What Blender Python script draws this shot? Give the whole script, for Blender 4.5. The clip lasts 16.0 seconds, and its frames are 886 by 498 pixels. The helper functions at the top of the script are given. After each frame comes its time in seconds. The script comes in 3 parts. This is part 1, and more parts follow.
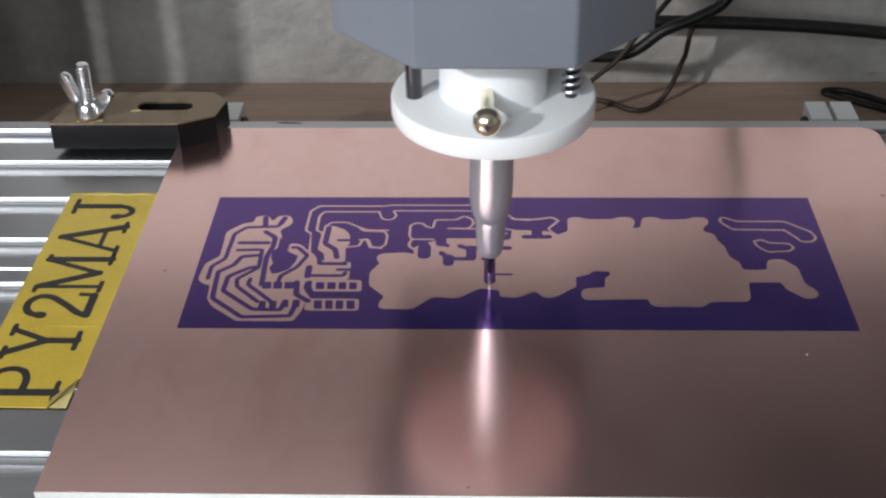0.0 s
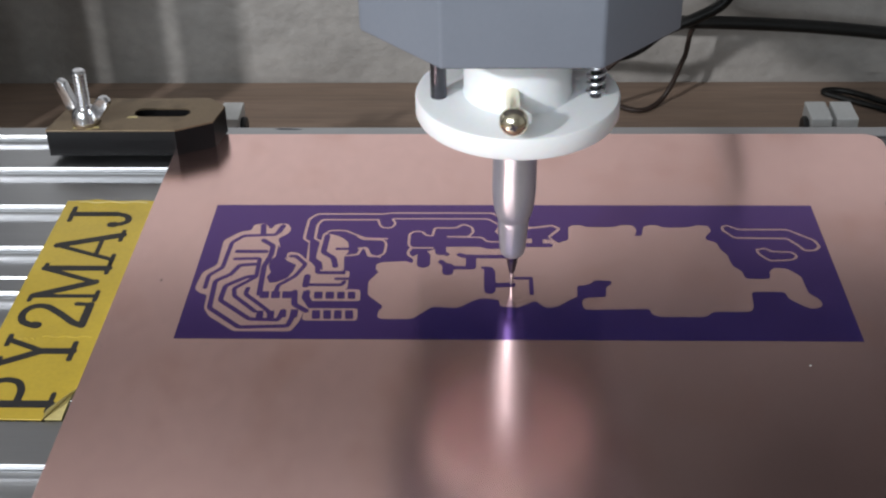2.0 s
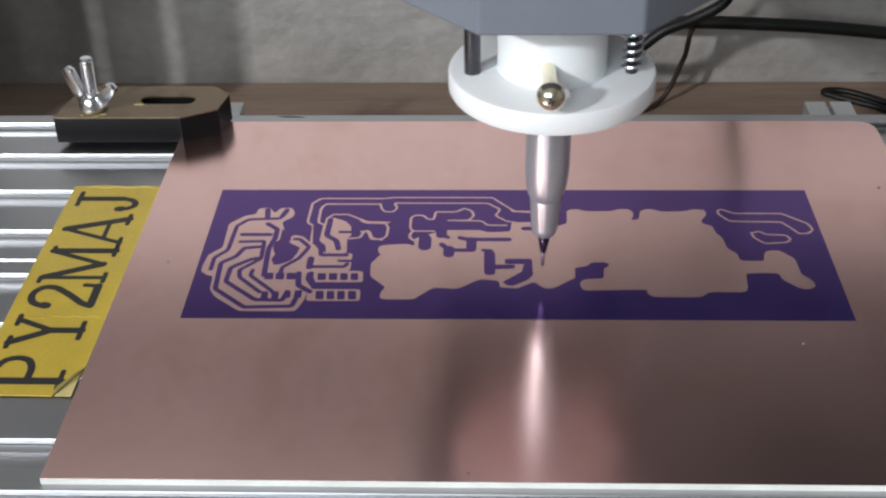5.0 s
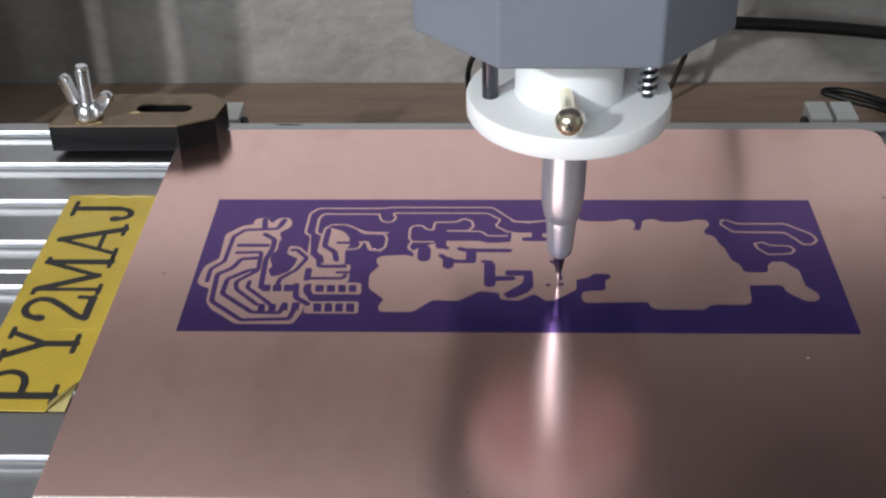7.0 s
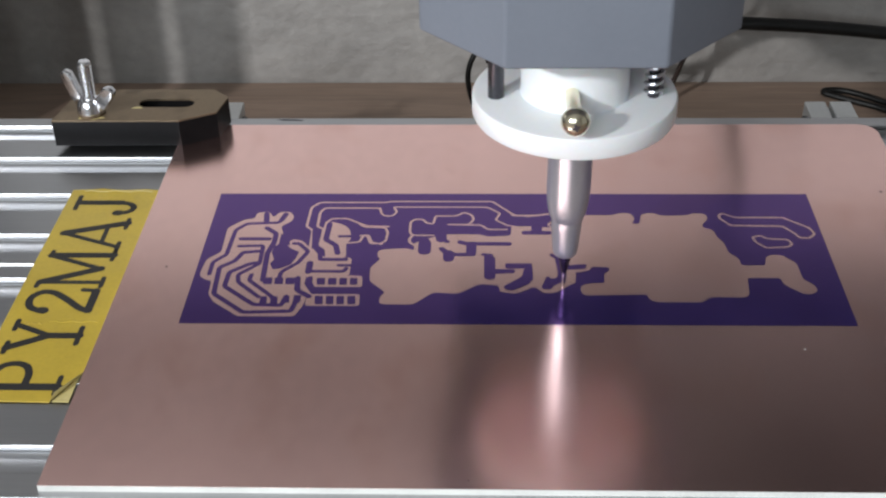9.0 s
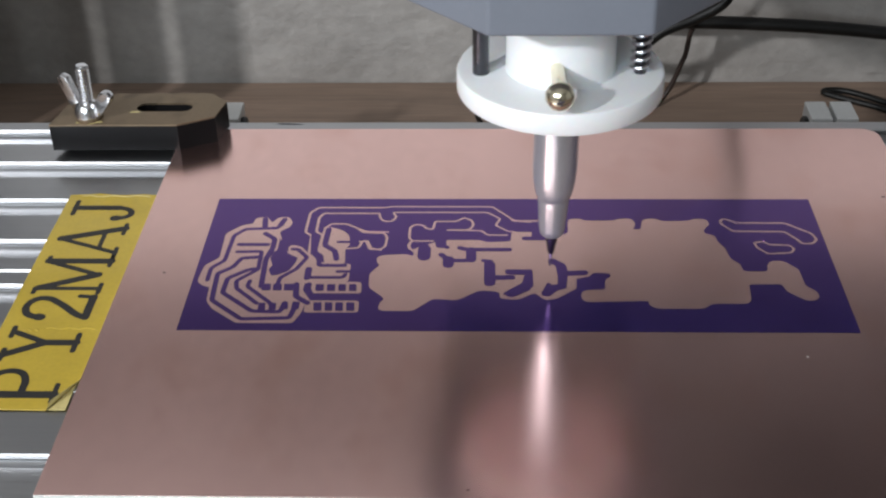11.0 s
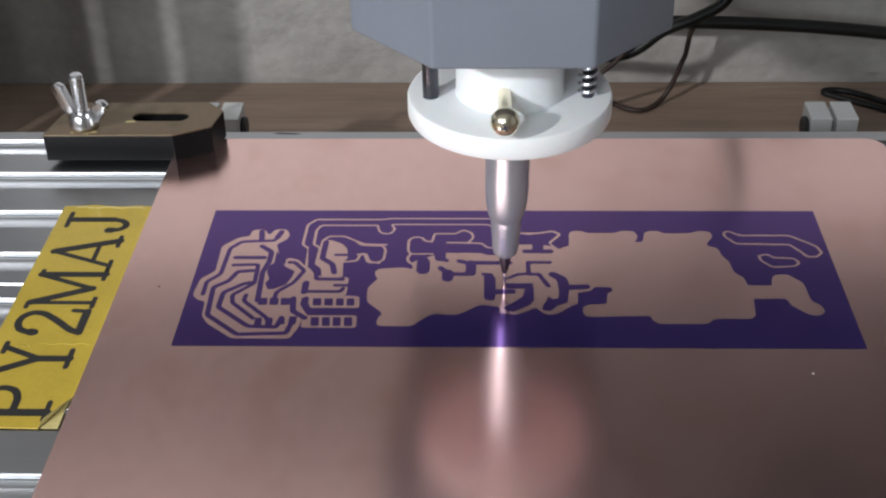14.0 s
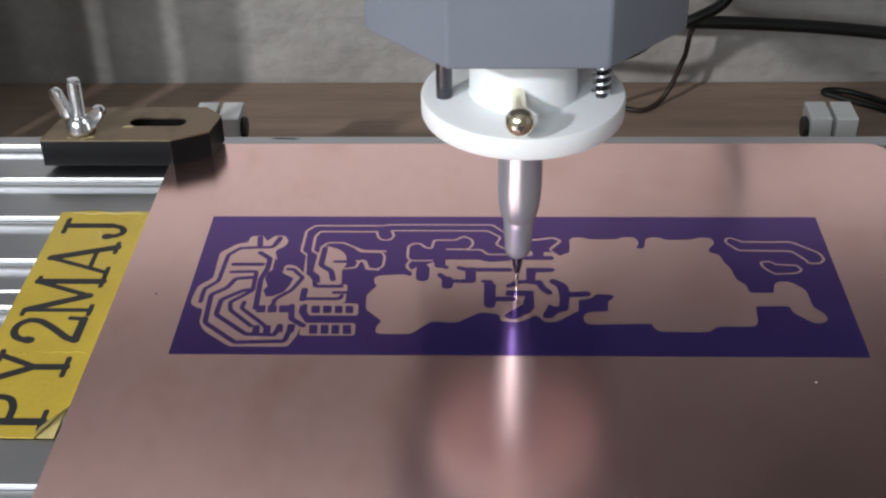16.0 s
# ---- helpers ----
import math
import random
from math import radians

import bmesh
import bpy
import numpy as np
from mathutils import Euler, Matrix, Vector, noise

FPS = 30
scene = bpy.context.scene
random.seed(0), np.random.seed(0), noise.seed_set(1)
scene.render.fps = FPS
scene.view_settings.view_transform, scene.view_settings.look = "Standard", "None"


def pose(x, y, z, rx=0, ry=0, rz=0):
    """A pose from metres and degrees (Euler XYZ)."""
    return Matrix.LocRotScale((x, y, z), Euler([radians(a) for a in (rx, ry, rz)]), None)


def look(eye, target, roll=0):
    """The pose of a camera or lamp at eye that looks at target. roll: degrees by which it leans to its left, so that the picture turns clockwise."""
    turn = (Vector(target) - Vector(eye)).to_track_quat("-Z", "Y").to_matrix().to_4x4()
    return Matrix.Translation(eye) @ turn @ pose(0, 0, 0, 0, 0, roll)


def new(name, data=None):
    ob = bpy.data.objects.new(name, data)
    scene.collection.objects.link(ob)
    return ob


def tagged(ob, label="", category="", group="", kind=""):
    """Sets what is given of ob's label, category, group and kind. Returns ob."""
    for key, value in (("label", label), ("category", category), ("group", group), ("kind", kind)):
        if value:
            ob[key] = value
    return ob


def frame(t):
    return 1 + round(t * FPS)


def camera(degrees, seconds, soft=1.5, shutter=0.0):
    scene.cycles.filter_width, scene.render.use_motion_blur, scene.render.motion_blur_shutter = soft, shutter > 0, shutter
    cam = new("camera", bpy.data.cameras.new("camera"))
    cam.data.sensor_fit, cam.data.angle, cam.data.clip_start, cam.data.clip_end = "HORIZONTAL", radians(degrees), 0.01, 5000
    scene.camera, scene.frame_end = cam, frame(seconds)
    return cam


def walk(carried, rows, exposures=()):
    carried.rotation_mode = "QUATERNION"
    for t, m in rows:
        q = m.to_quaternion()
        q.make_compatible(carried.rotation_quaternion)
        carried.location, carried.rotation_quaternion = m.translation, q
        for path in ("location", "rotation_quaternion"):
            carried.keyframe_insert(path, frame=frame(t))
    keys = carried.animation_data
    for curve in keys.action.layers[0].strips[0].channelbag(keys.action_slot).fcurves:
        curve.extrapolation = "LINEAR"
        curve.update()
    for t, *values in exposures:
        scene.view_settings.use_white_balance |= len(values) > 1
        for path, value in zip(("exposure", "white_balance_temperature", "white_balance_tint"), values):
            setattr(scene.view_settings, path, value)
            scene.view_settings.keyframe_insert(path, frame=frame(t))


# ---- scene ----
# World: z = 0 is the copper face of the board, x runs along the gantry, y away from the viewer.
cam = camera(38.42, 16.0, soft=2.2, shutter=0.4)
EYE = Vector((0.06969, -0.22647, 0.17456))
AIM = EYE + Vector((-math.sin(radians(2.3)) * math.cos(radians(33.99)), math.cos(radians(2.3)) * math.cos(radians(33.99)), -math.sin(radians(33.99))))
walk(cam, [(0.0, look(EYE, AIM, -1.15)), (16.0, look(EYE, AIM, -1.15))])

# ---- light ----
world = bpy.data.worlds.new("world")
world.use_nodes = True
world.node_tree.nodes["Background"].inputs[0].default_value = (0.55, 0.62, 0.7, 1)
world.node_tree.nodes["Background"].inputs[1].default_value = 0.3
scene.world = world
scene.view_settings.exposure = 0.0


def window_light(name, size_x, size_y, watts, colour, m):
    data = bpy.data.lights.new(name, "AREA")
    data.shape, data.size, data.size_y, data.energy, data.color = "RECTANGLE", size_x, size_y, watts, colour
    ob = new(name, data)
    ob.matrix_world = m
    return ob


# daylight in the window opening of the south wall, behind and left of the viewer
window_light("window_daylight", 0.90, 0.90, 25.5, (0.835, 0.925, 1.0), look((-0.55, -1.98, 0.98), (0.1, 0.1, 0.0)))
# lamp added behind and left of the viewer, no source seen; throws wall bands
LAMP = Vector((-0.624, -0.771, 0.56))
key = bpy.data.lights.new("added_lamp_light", "AREA")
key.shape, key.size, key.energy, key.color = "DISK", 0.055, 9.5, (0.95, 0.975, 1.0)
new("added_lamp_light", key).matrix_world = look(LAMP, (0.08, 0.02, 0.03))


# ---- materials ----
def mat(name, base, rough=0.5, metal=0.0, **kw):
    """A principled material with colour variation at two scales, roughness variation and a bump."""
    m = bpy.data.materials.new(name)
    m.use_nodes = True
    nt = m.node_tree
    b = nt.nodes["Principled BSDF"]
    b.inputs["Roughness"].default_value, b.inputs["Metallic"].default_value = rough, metal
    tc = nt.nodes.new("ShaderNodeTexCoord")
    mp = nt.nodes.new("ShaderNodeMapping")
    mp.inputs["Scale"].default_value = kw.get("stretch", (1, 1, 1))
    nt.links.new(tc.outputs["Object"], mp.inputs["Vector"])

    def tex(scale, detail=4.0):
        n = nt.nodes.new("ShaderNodeTexNoise")
        n.inputs["Scale"].default_value, n.inputs["Detail"].default_value = scale, detail
        nt.links.new(mp.outputs[0], n.inputs["Vector"])
        return n.outputs["Fac"]

    def span(src, lo, hi, a=0.3, c=0.7):
        n = nt.nodes.new("ShaderNodeMapRange")
        n.inputs["From Min"].default_value, n.inputs["From Max"].default_value = a, c
        n.inputs["To Min"].default_value, n.inputs["To Max"].default_value = lo, hi
        nt.links.new(src, n.inputs["Value"])
        return n.outputs[0]

    v = kw.get("vary", 0.12)
    fine, coarse = tex(kw.get("fine", 900.0)), tex(kw.get("coarse", 40.0), 3.0)
    mul = nt.nodes.new("ShaderNodeMath")
    mul.operation = "MULTIPLY"
    nt.links.new(span(fine, 1 - v * 0.6, 1 + v * 0.6), mul.inputs[0])
    nt.links.new(span(coarse, 1 - v, 1 + v), mul.inputs[1])
    mix = nt.nodes.new("ShaderNodeVectorMath")
    mix.operation = "SCALE"
    mix.inputs[0].default_value = base
    nt.links.new(mul.outputs[0], mix.inputs["Scale"])
    last = mix.outputs[0]
    if "stain" in kw:
        mx = nt.nodes.new("ShaderNodeMix")
        mx.data_type = "RGBA"
        nt.links.new(span(tex(kw.get("stain_scale", 18.0), 5.0), 0, kw.get("stain_amount", 0.5), 0.52, 0.75), mx.inputs[0])
        nt.links.new(last, mx.inputs[6])
        mx.inputs[7].default_value = (*kw["stain"], 1)
        last = mx.outputs[2]
    nt.links.new(last, b.inputs["Base Color"])
    rv = kw.get("rough_vary", 0.15)
    nt.links.new(span(coarse, max(0.02, rough * (1 - rv)), min(1, rough * (1 + rv))), b.inputs["Roughness"])
    if kw.get("bump"):
        bp = nt.nodes.new("ShaderNodeBump")
        bp.inputs["Strength"].default_value, bp.inputs["Distance"].default_value = kw["bump"], kw.get("depth", 0.0002)
        nt.links.new(tex(kw.get("bump_scale", 600.0), 6.0), bp.inputs["Height"])
        nt.links.new(bp.outputs[0], b.inputs["Normal"])
    b.inputs["Anisotropic"].default_value = kw.get("aniso", 0.0)
    if "aniso" in kw:  # fine brush marks along x spread the gloss along y
        axis = nt.nodes.new("ShaderNodeCombineXYZ")
        axis.inputs[1].default_value = 1.0
        nt.links.new(axis.outputs[0], b.inputs["Tangent"])
    b.inputs["Specular IOR Level"].default_value = kw.get("spec", 0.5)
    b.inputs["IOR"].default_value = kw.get("ior", 1.5)
    b.inputs["Specular Tint"].default_value = (*kw.get("tint", (1, 1, 1)), 1)
    b.inputs["Coat Weight"].default_value = kw.get("coat", 0.0)
    b.inputs["Subsurface Weight"].default_value = kw.get("sss", 0.0)
    b.inputs["Subsurface Scale"].default_value = 0.002
    return m


COPPER = mat("copper_clad", (0.95, 0.63, 0.58), 0.215, 1.0, aniso=0.6, vary=0.05, coarse=14.0, fine=300.0, stain=(0.74, 0.42, 0.34), stain_scale=55.0, stain_amount=0.45, stretch=(1, 0.6, 1))
INK = mat("purple_ink", (0.010, 0.009, 0.052), 0.175, 0.0, aniso=0.55, ior=2.6, tint=(0.64, 0.29, 1.0), vary=0.12, coarse=45.0, fine=400.0, stain=(0.010, 0.012, 0.075), stain_scale=55.0, stain_amount=0.5)
FIBRE = mat("board_edge_fibre", (0.84, 0.84, 0.80), 0.55, vary=0.15, fine=2500.0)
ALU = mat("bed_aluminium", (0.44, 0.44, 0.45), 0.35, 1.0, vary=0.05, coarse=60.0, fine=1500.0, stretch=(0.03, 1, 1))
ALU_LIGHT = mat("cast_aluminium", (0.66, 0.66, 0.65), 0.5, 0.3, vary=0.06, bump=0.2, bump_scale=1500.0)
YELLOW = mat("yellow_sticker", (0.55, 0.385, 0.042), 0.38, vary=0.08, coarse=60.0, stain=(0.38, 0.26, 0.035), stain_amount=0.35, stain_scale=70.0, coat=0.3)
TAPE = mat("sticker_back", (0.60, 0.50, 0.22), 0.35, vary=0.1)
BLACK = mat("black_letter", (0.02, 0.018, 0.018), 0.45, vary=0.2)
CLAMP_TOP = mat("bronze_clamp", (0.24, 0.178, 0.116), 0.48, 0.7, vary=0.1, fine=1800.0, stain=(0.11, 0.075, 0.05), stain_scale=90.0, stain_amount=0.8)
CLAMP_SIDE = mat("black_clamp_side", (0.007, 0.0065, 0.007), 0.38, spec=0.15, vary=0.2, bump=0.2)
STEEL = mat("zinc_steel", (0.78, 0.78, 0.80), 0.2, 1.0, vary=0.08, bump=0.1, bump_scale=900.0)
DARK_STEEL = mat("dark_steel", (0.07, 0.07, 0.08), 0.35, 0.8, vary=0.15)
PEN_METAL = mat("satin_pen_metal", (0.56, 0.595, 0.64), 0.36, 0.75, vary=0.04, fine=1800.0)
TIP_DARK = mat("dark_nose_metal", (0.16, 0.15, 0.20), 0.28, 1.0, vary=0.05)
TIP_METAL = mat("pen_tip_metal", (0.60, 0.60, 0.63), 0.26, 1.0, vary=0.05)
BRASS = mat("brass", (0.84, 0.775, 0.60), 0.2, 1.0, vary=0.06)
WHITE = mat("white_nylon", (0.84, 0.85, 0.86), 0.42, vary=0.02, sss=0.12, bump=0.05, bump_scale=900.0)
GREY = mat("grey_painted_block", (0.185, 0.205, 0.245), 0.5, vary=0.03, bump=0.06, bump_scale=1800.0)
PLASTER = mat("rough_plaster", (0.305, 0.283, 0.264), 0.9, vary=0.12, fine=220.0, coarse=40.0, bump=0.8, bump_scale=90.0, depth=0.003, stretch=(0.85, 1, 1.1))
WOOD = mat("brown_wood", (0.245, 0.172, 0.13), 0.55, vary=0.19, fine=620.0, coarse=130.0, stretch=(0.07, 1, 1), stain=(0.14, 0.092, 0.066), stain_scale=260.0)
RUBBER = mat("black_cable", (0.008, 0.0075, 0.007), 0.42, spec=0.3, vary=0.2)
WIRE = mat("brown_wire", (0.035, 0.022, 0.018), 0.5, spec=0.3, vary=0.2)
# brighter colour for the unseen upper wall, to lift the copper's reflection
LIFTED_WALL = mat("lifted_upper_wall", (0.655, 0.64, 0.63), 0.85, vary=0.06, coarse=9.0, fine=90.0, bump=0.5, bump_scale=60.0, depth=0.002)
ROOM = mat("room_paint", (0.55, 0.53, 0.50), 0.9, vary=0.05, coarse=3.0, fine=60.0)
FLOOR = mat("floor_tile", (0.25, 0.22, 0.19), 0.5, vary=0.1, coarse=4.0, fine=60.0)
BOX_GREY = mat("dark_grey_reflected_box", (0.09, 0.092, 0.10), 0.5, vary=0.05, bump=0.05, bump_scale=900.0)
GANTRY = mat("gantry_plate", (0.045, 0.045, 0.05), 0.4, 0.3, vary=0.08)


# ---- building helpers (millimetres) ----
def part(name, bm, material, parent=None, label="", smooth=False, move=(0, 0, 0)):
    """Links a bmesh, drawn in millimetres, as one mesh object under a thing or a part."""
    for v in bm.verts:
        v.co = (v.co + Vector(move)) * 0.001
    bmesh.ops.recalc_face_normals(bm, faces=bm.faces)
    me = bpy.data.meshes.new(name)
    bm.to_mesh(me)
    bm.free()
    me.materials.append(material)
    if smooth:
        me.shade_smooth()
        me.set_sharp_from_angle(angle=radians(35))
    ob = new(name, me)
    ob.parent = parent
    if label:
        ob["label"] = label
    return ob


def thing(name, label, category, group="", at=(0, 0, 0)):
    ob = new(name)
    ob.empty_display_size = 0.01
    ob.location = Vector(at) * 0.001
    return tagged(ob, label, category, group)


def rounded(bm, amount, segs=2, geom=None):
    if amount:
        bmesh.ops.bevel(bm, geom=geom or list(bm.edges), offset=amount, segments=segs, affect="EDGES", profile=0.5, clamp_overlap=True)
    return bm


def prism(pts, z0, z1, bevel=0.0, segs=2, bm=None):
    """A flat outline raised from z0 to z1."""
    bm = bm or bmesh.new()
    lo = [bm.verts.new((x, y, z0)) for x, y in pts]
    hi = [bm.verts.new((x, y, z1)) for x, y in pts]
    bm.faces.new(lo[::-1])
    bm.faces.new(hi)
    for i in range(len(pts)):
        j = (i + 1) % len(pts)
        bm.faces.new((lo[i], lo[j], hi[j], hi[i]))
    return rounded(bm, bevel, segs)


def box(x0, y0, z0, x1, y1, z1, bevel=0.0, segs=2):
    return prism([(x0, y0), (x1, y0), (x1, y1), (x0, y1)], z0, z1, bevel, segs)


def lathe(profile, n=48, bm=None, m=Matrix()):
    """Turns (radius, height) pairs about z; closed at both ends."""
    bm = bm or bmesh.new()
    rings = []
    for r, z in profile:
        rings.append([bm.verts.new(m @ Vector((r * math.cos(2 * math.pi * k / n), r * math.sin(2 * math.pi * k / n), z))) for k in range(n)])
    for a, b in zip(rings, rings[1:]):
        for k in range(n):
            bm.faces.new((a[k], a[(k + 1) % n], b[(k + 1) % n], b[k]))
    bm.faces.new(rings[0][::-1])
    bm.faces.new(rings[-1])
    return bm


def smooth_path(pts, per=8):
    """A Catmull-Rom path through the given points."""
    p = [Vector(q) for q in pts]
    p = [p[0] * 2 - p[1], *p, p[-1] * 2 - p[-2]]
    out = []
    for a, b, c, d in zip(p, p[1:], p[2:], p[3:]):
        for k in range(per):
            t = k / per
            out.append(0.5 * (2 * b + (c - a) * t + (2 * a - 5 * b + 4 * c - d) * t * t + (3 * b - a - 3 * c + d) * t ** 3))
    return out + [p[-2]]


def sweep(pts, radius, n=10, bm=None, flat=1.0):
    """A round (or flattened) cord along a path."""
    bm = bm or bmesh.new()
    rings = []
    for i, q in enumerate(pts):
        way = (pts[min(i + 1, len(pts) - 1)] - pts[max(i - 1, 0)]).normalized()
        side = way.cross(Vector((0, 0, 1)))
        side = side.normalized() if side.length > 1e-4 else Vector((1, 0, 0))
        up = side.cross(way)
        rings.append([bm.verts.new(q + side * radius * math.cos(2 * math.pi * k / n) + up * radius * flat * math.sin(2 * math.pi * k / n)) for k in range(n)])
    for a, b in zip(rings, rings[1:]):
        for k in range(n):
            bm.faces.new((a[k], a[(k + 1) % n], b[(k + 1) % n], b[k]))
    bm.faces.new(rings[0][::-1])
    bm.faces.new(rings[-1])
    return bm


def structure(name, bm, material, label):
    return tagged(part(name, bm, material), label, kind="structure")


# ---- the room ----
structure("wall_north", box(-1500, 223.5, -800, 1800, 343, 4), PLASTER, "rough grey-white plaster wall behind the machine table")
# upper wall out of view, lightened for what the copper mirrors
structure("wall_north_upper", box(-1500, 223.5, 4, 1800, 343, 1700), LIFTED_WALL, "smoother unseen upper part of the wall, lightened to brighten the copper's reflection")
structure("wall_west", box(-1620, -2120, -800, -1500, 343, 1700), ROOM, "plain painted side wall of the room")
structure("wall_east", box(1800, -2120, -800, 1920, 343, 1700), ROOM, "plain painted side wall of the room")
structure("ceiling", box(-1500, -2000, 1600, 1800, 223, 1700), ROOM, "plain white ceiling")
structure("floor", box(-1500, -2000, -800, 1800, 223, -740), FLOOR, "plain floor of the room")
wall_s = bmesh.new()
for x0, z0, x1, z1 in ((-1500, -800, -1050, 1700), (-50, -800, 1800, 1700), (-1050, -800, -50, 480), (-1050, 1480, -50, 1700)):
    prism([(x0, -2120), (x1, -2120), (x1, -2000), (x0, -2000)], z0, z1, bm=wall_s)
structure("wall_south", wall_s, ROOM, "painted wall with a window opening")

table = thing("work_table", "brown wood-grain table under the machine", "table", at=(0, 0, -50))
part("tabletop", box(-700, -420, -25, 800, 223.2, 0, 0.3), WOOD, table)
for x in (-660, 760):
    for y in (-380, 190):
        part("leg", box(x - 25, y - 25, -690, x + 25, y + 25, -25, 2), WOOD, table)

# ---- the moving bed: slotted aluminium plate, with all that is clamped to it ----
BED_TOP = -1.6
SLOTS = [96.5, 78.1, 58.6, 39.1, 19.8, 0.1, -19.4, -38.9, -53.6]
bed = thing("slotted_bed", "grey aluminium bed plate with bright T-slots", "machine bed")


def extruded(section, x0, x1):
    """A y-z outline drawn out along x."""
    bm = bmesh.new()
    a = [bm.verts.new((x0, y, z)) for y, z in section]
    b = [bm.verts.new((x1, y, z)) for y, z in section]
    for i in range(len(section)):
        j = (i + 1) % len(section)
        bm.faces.new((a[i], a[j], b[j], b[i]))
    bm.faces.new(a)
    bm.faces.new(b[::-1])
    return bm


Z = BED_TOP
part("base_plate", extruded([(101.1, Z - 12), (101.1, Z - 2.4), (-84.8, Z - 2.4), (-84.8, Z - 12)], -76, 212), ALU, bed)
# one rail between each two slots, its front lip undercut
for back, front in zip([101.3] + [y - (6.6 if y == -19.4 else 8.1) for y in SLOTS], SLOTS + [-85.0]):
    top = [(back - 0.2, Z)]
    if front < 25 < back:
        top += [(25.9, Z), (25.6, Z - 0.5), (25.1, Z - 0.5), (24.8, Z)]
    rail = top + [(front, Z), (front - 0.15, Z - 0.25), (front - 0.15, Z - 1.25), (front + 1.0, Z - 1.3), (front + 1.0, Z - 2.5), (back, Z - 2.5), (back, Z - 0.2)]
    part("slot_rail", extruded(rail, -76, 212), ALU, bed)
# the hollow floor of each slot, curving up to the lip
for y in SLOTS:
    hollow = [(y + 0.6, Z - 1.42), (y - 0.3, Z - 1.42), (y - 0.42, Z - 1.85), (y - 0.8, Z - 2.1), (y - 1.7, Z - 2.26), (y - 3.2, Z - 2.35), (y - 5.5, Z - 2.38), (y - 5.5, Z - 2.45), (y + 0.6, Z - 2.45)]
    part("slot_floor", extruded(hollow, -75.9, 211.9), ALU, bed)

# an oily smear on the back edge of the bed
part("smear", prism([(8.2, 100.3), (10.5, 99.7), (15.5, 99.6), (17.0, 99.9), (14.5, 100.5), (10.5, 100.7)], Z + 0.002, Z + 0.02), DARK_STEEL, bed, "dark oily smear")

# the copper-clad board
board = thing("copper_board", "copper-clad circuit board blank clamped flat on the bed", "circuit board")
OUTLINE = [(-17.2, -51.9), (180, -51.9)] + [(175 + 5 * math.cos(radians(k)), 89.3 + 5 * math.sin(radians(k))) for k in (0, 20, 40, 60, 75, 90)] + [(-17.0, 94.3)]
part("fibre_core", prism(OUTLINE, -1.58, -0.07), FIBRE, board, "pale glass-fibre core")
part("copper_face", prism(OUTLINE, -0.069, 0.0, 0.02, 1), COPPER, board, "satin copper cladding with faint tarnish")

# ---- flat shapes by union ----
def buffered(w, pts):
    """The outline of a line of width w with round ends: one polygon for each stretch."""
    out = []
    for (x0, y0), (x1, y1) in zip(pts, pts[1:]):
        a = math.atan2(y1 - y0, x1 - x0)
        ring = [(x0 + w / 2 * math.cos(a + radians(k)), y0 + w / 2 * math.sin(a + radians(k))) for k in (90, 120, 150, 180, 210, 240, 270)]
        ring += [(x1 + w / 2 * math.cos(a + radians(k)), y1 + w / 2 * math.sin(a + radians(k))) for k in (-90, -60, -30, 0, 30, 60, 90)]
        out.append(ring)
    return out


def inside(px, py, poly):
    """Which of the points lie in a polygon (even-odd)."""
    q = np.array(poly, float)
    hit = np.zeros(len(px), bool)
    for (x0, y0), (x1, y1) in zip(q, np.roll(q, -1, 0)):
        if y0 != y1:
            hit ^= ((y0 > py) != (y1 > py)) & (px < (x1 - x0) * (py - y0) / (y1 - y0) + x0)
    return hit


def flat_union(polys, keep, z0, z1):
    """Cuts overlapping outlines into triangles, keeps those that keep() picks from the outlines round them, and gives them thickness."""
    from mathutils.geometry import delaunay_2d_cdt
    verts, edges = [], []
    for p in polys:
        n = len(verts)
        edges += [(n + k, n + (k + 1) % len(p)) for k in range(len(p))]
        verts += [Vector(q) for q in p]
    vo, _, fo, _, _, _ = delaunay_2d_cdt(verts, edges, [], 0, 1e-4, False)
    mid = np.array([[sum(vo[k].x for k in f) / 3, sum(vo[k].y for k in f) / 3] for f in fo])
    within = np.array([inside(mid[:, 0], mid[:, 1], p) for p in polys])
    chosen = keep(within)
    bm = bmesh.new()
    made, sides = {}, {}
    for f, use in zip(fo, chosen):
        if not use:
            continue
        for k in f:
            if k not in made:
                made[k] = (bm.verts.new((*vo[k], z1)), bm.verts.new((*vo[k], z0)))
        bm.faces.new([made[k][0] for k in f])
        for i in range(3):
            e = (f[i], f[(i + 1) % 3])
            if e[::-1] in sides:
                sides.pop(e[::-1])
            else:
                sides[e] = True
    for i, j in sides:
        bm.faces.new((made[j][0], made[i][0], made[i][1], made[j][1]))
    return bm


# ---- the artwork: bare copper areas and channels in the ink, and inked tracks, in millimetres on the board ----
bare, bare_line, inked, inked_line = [], [], [], []
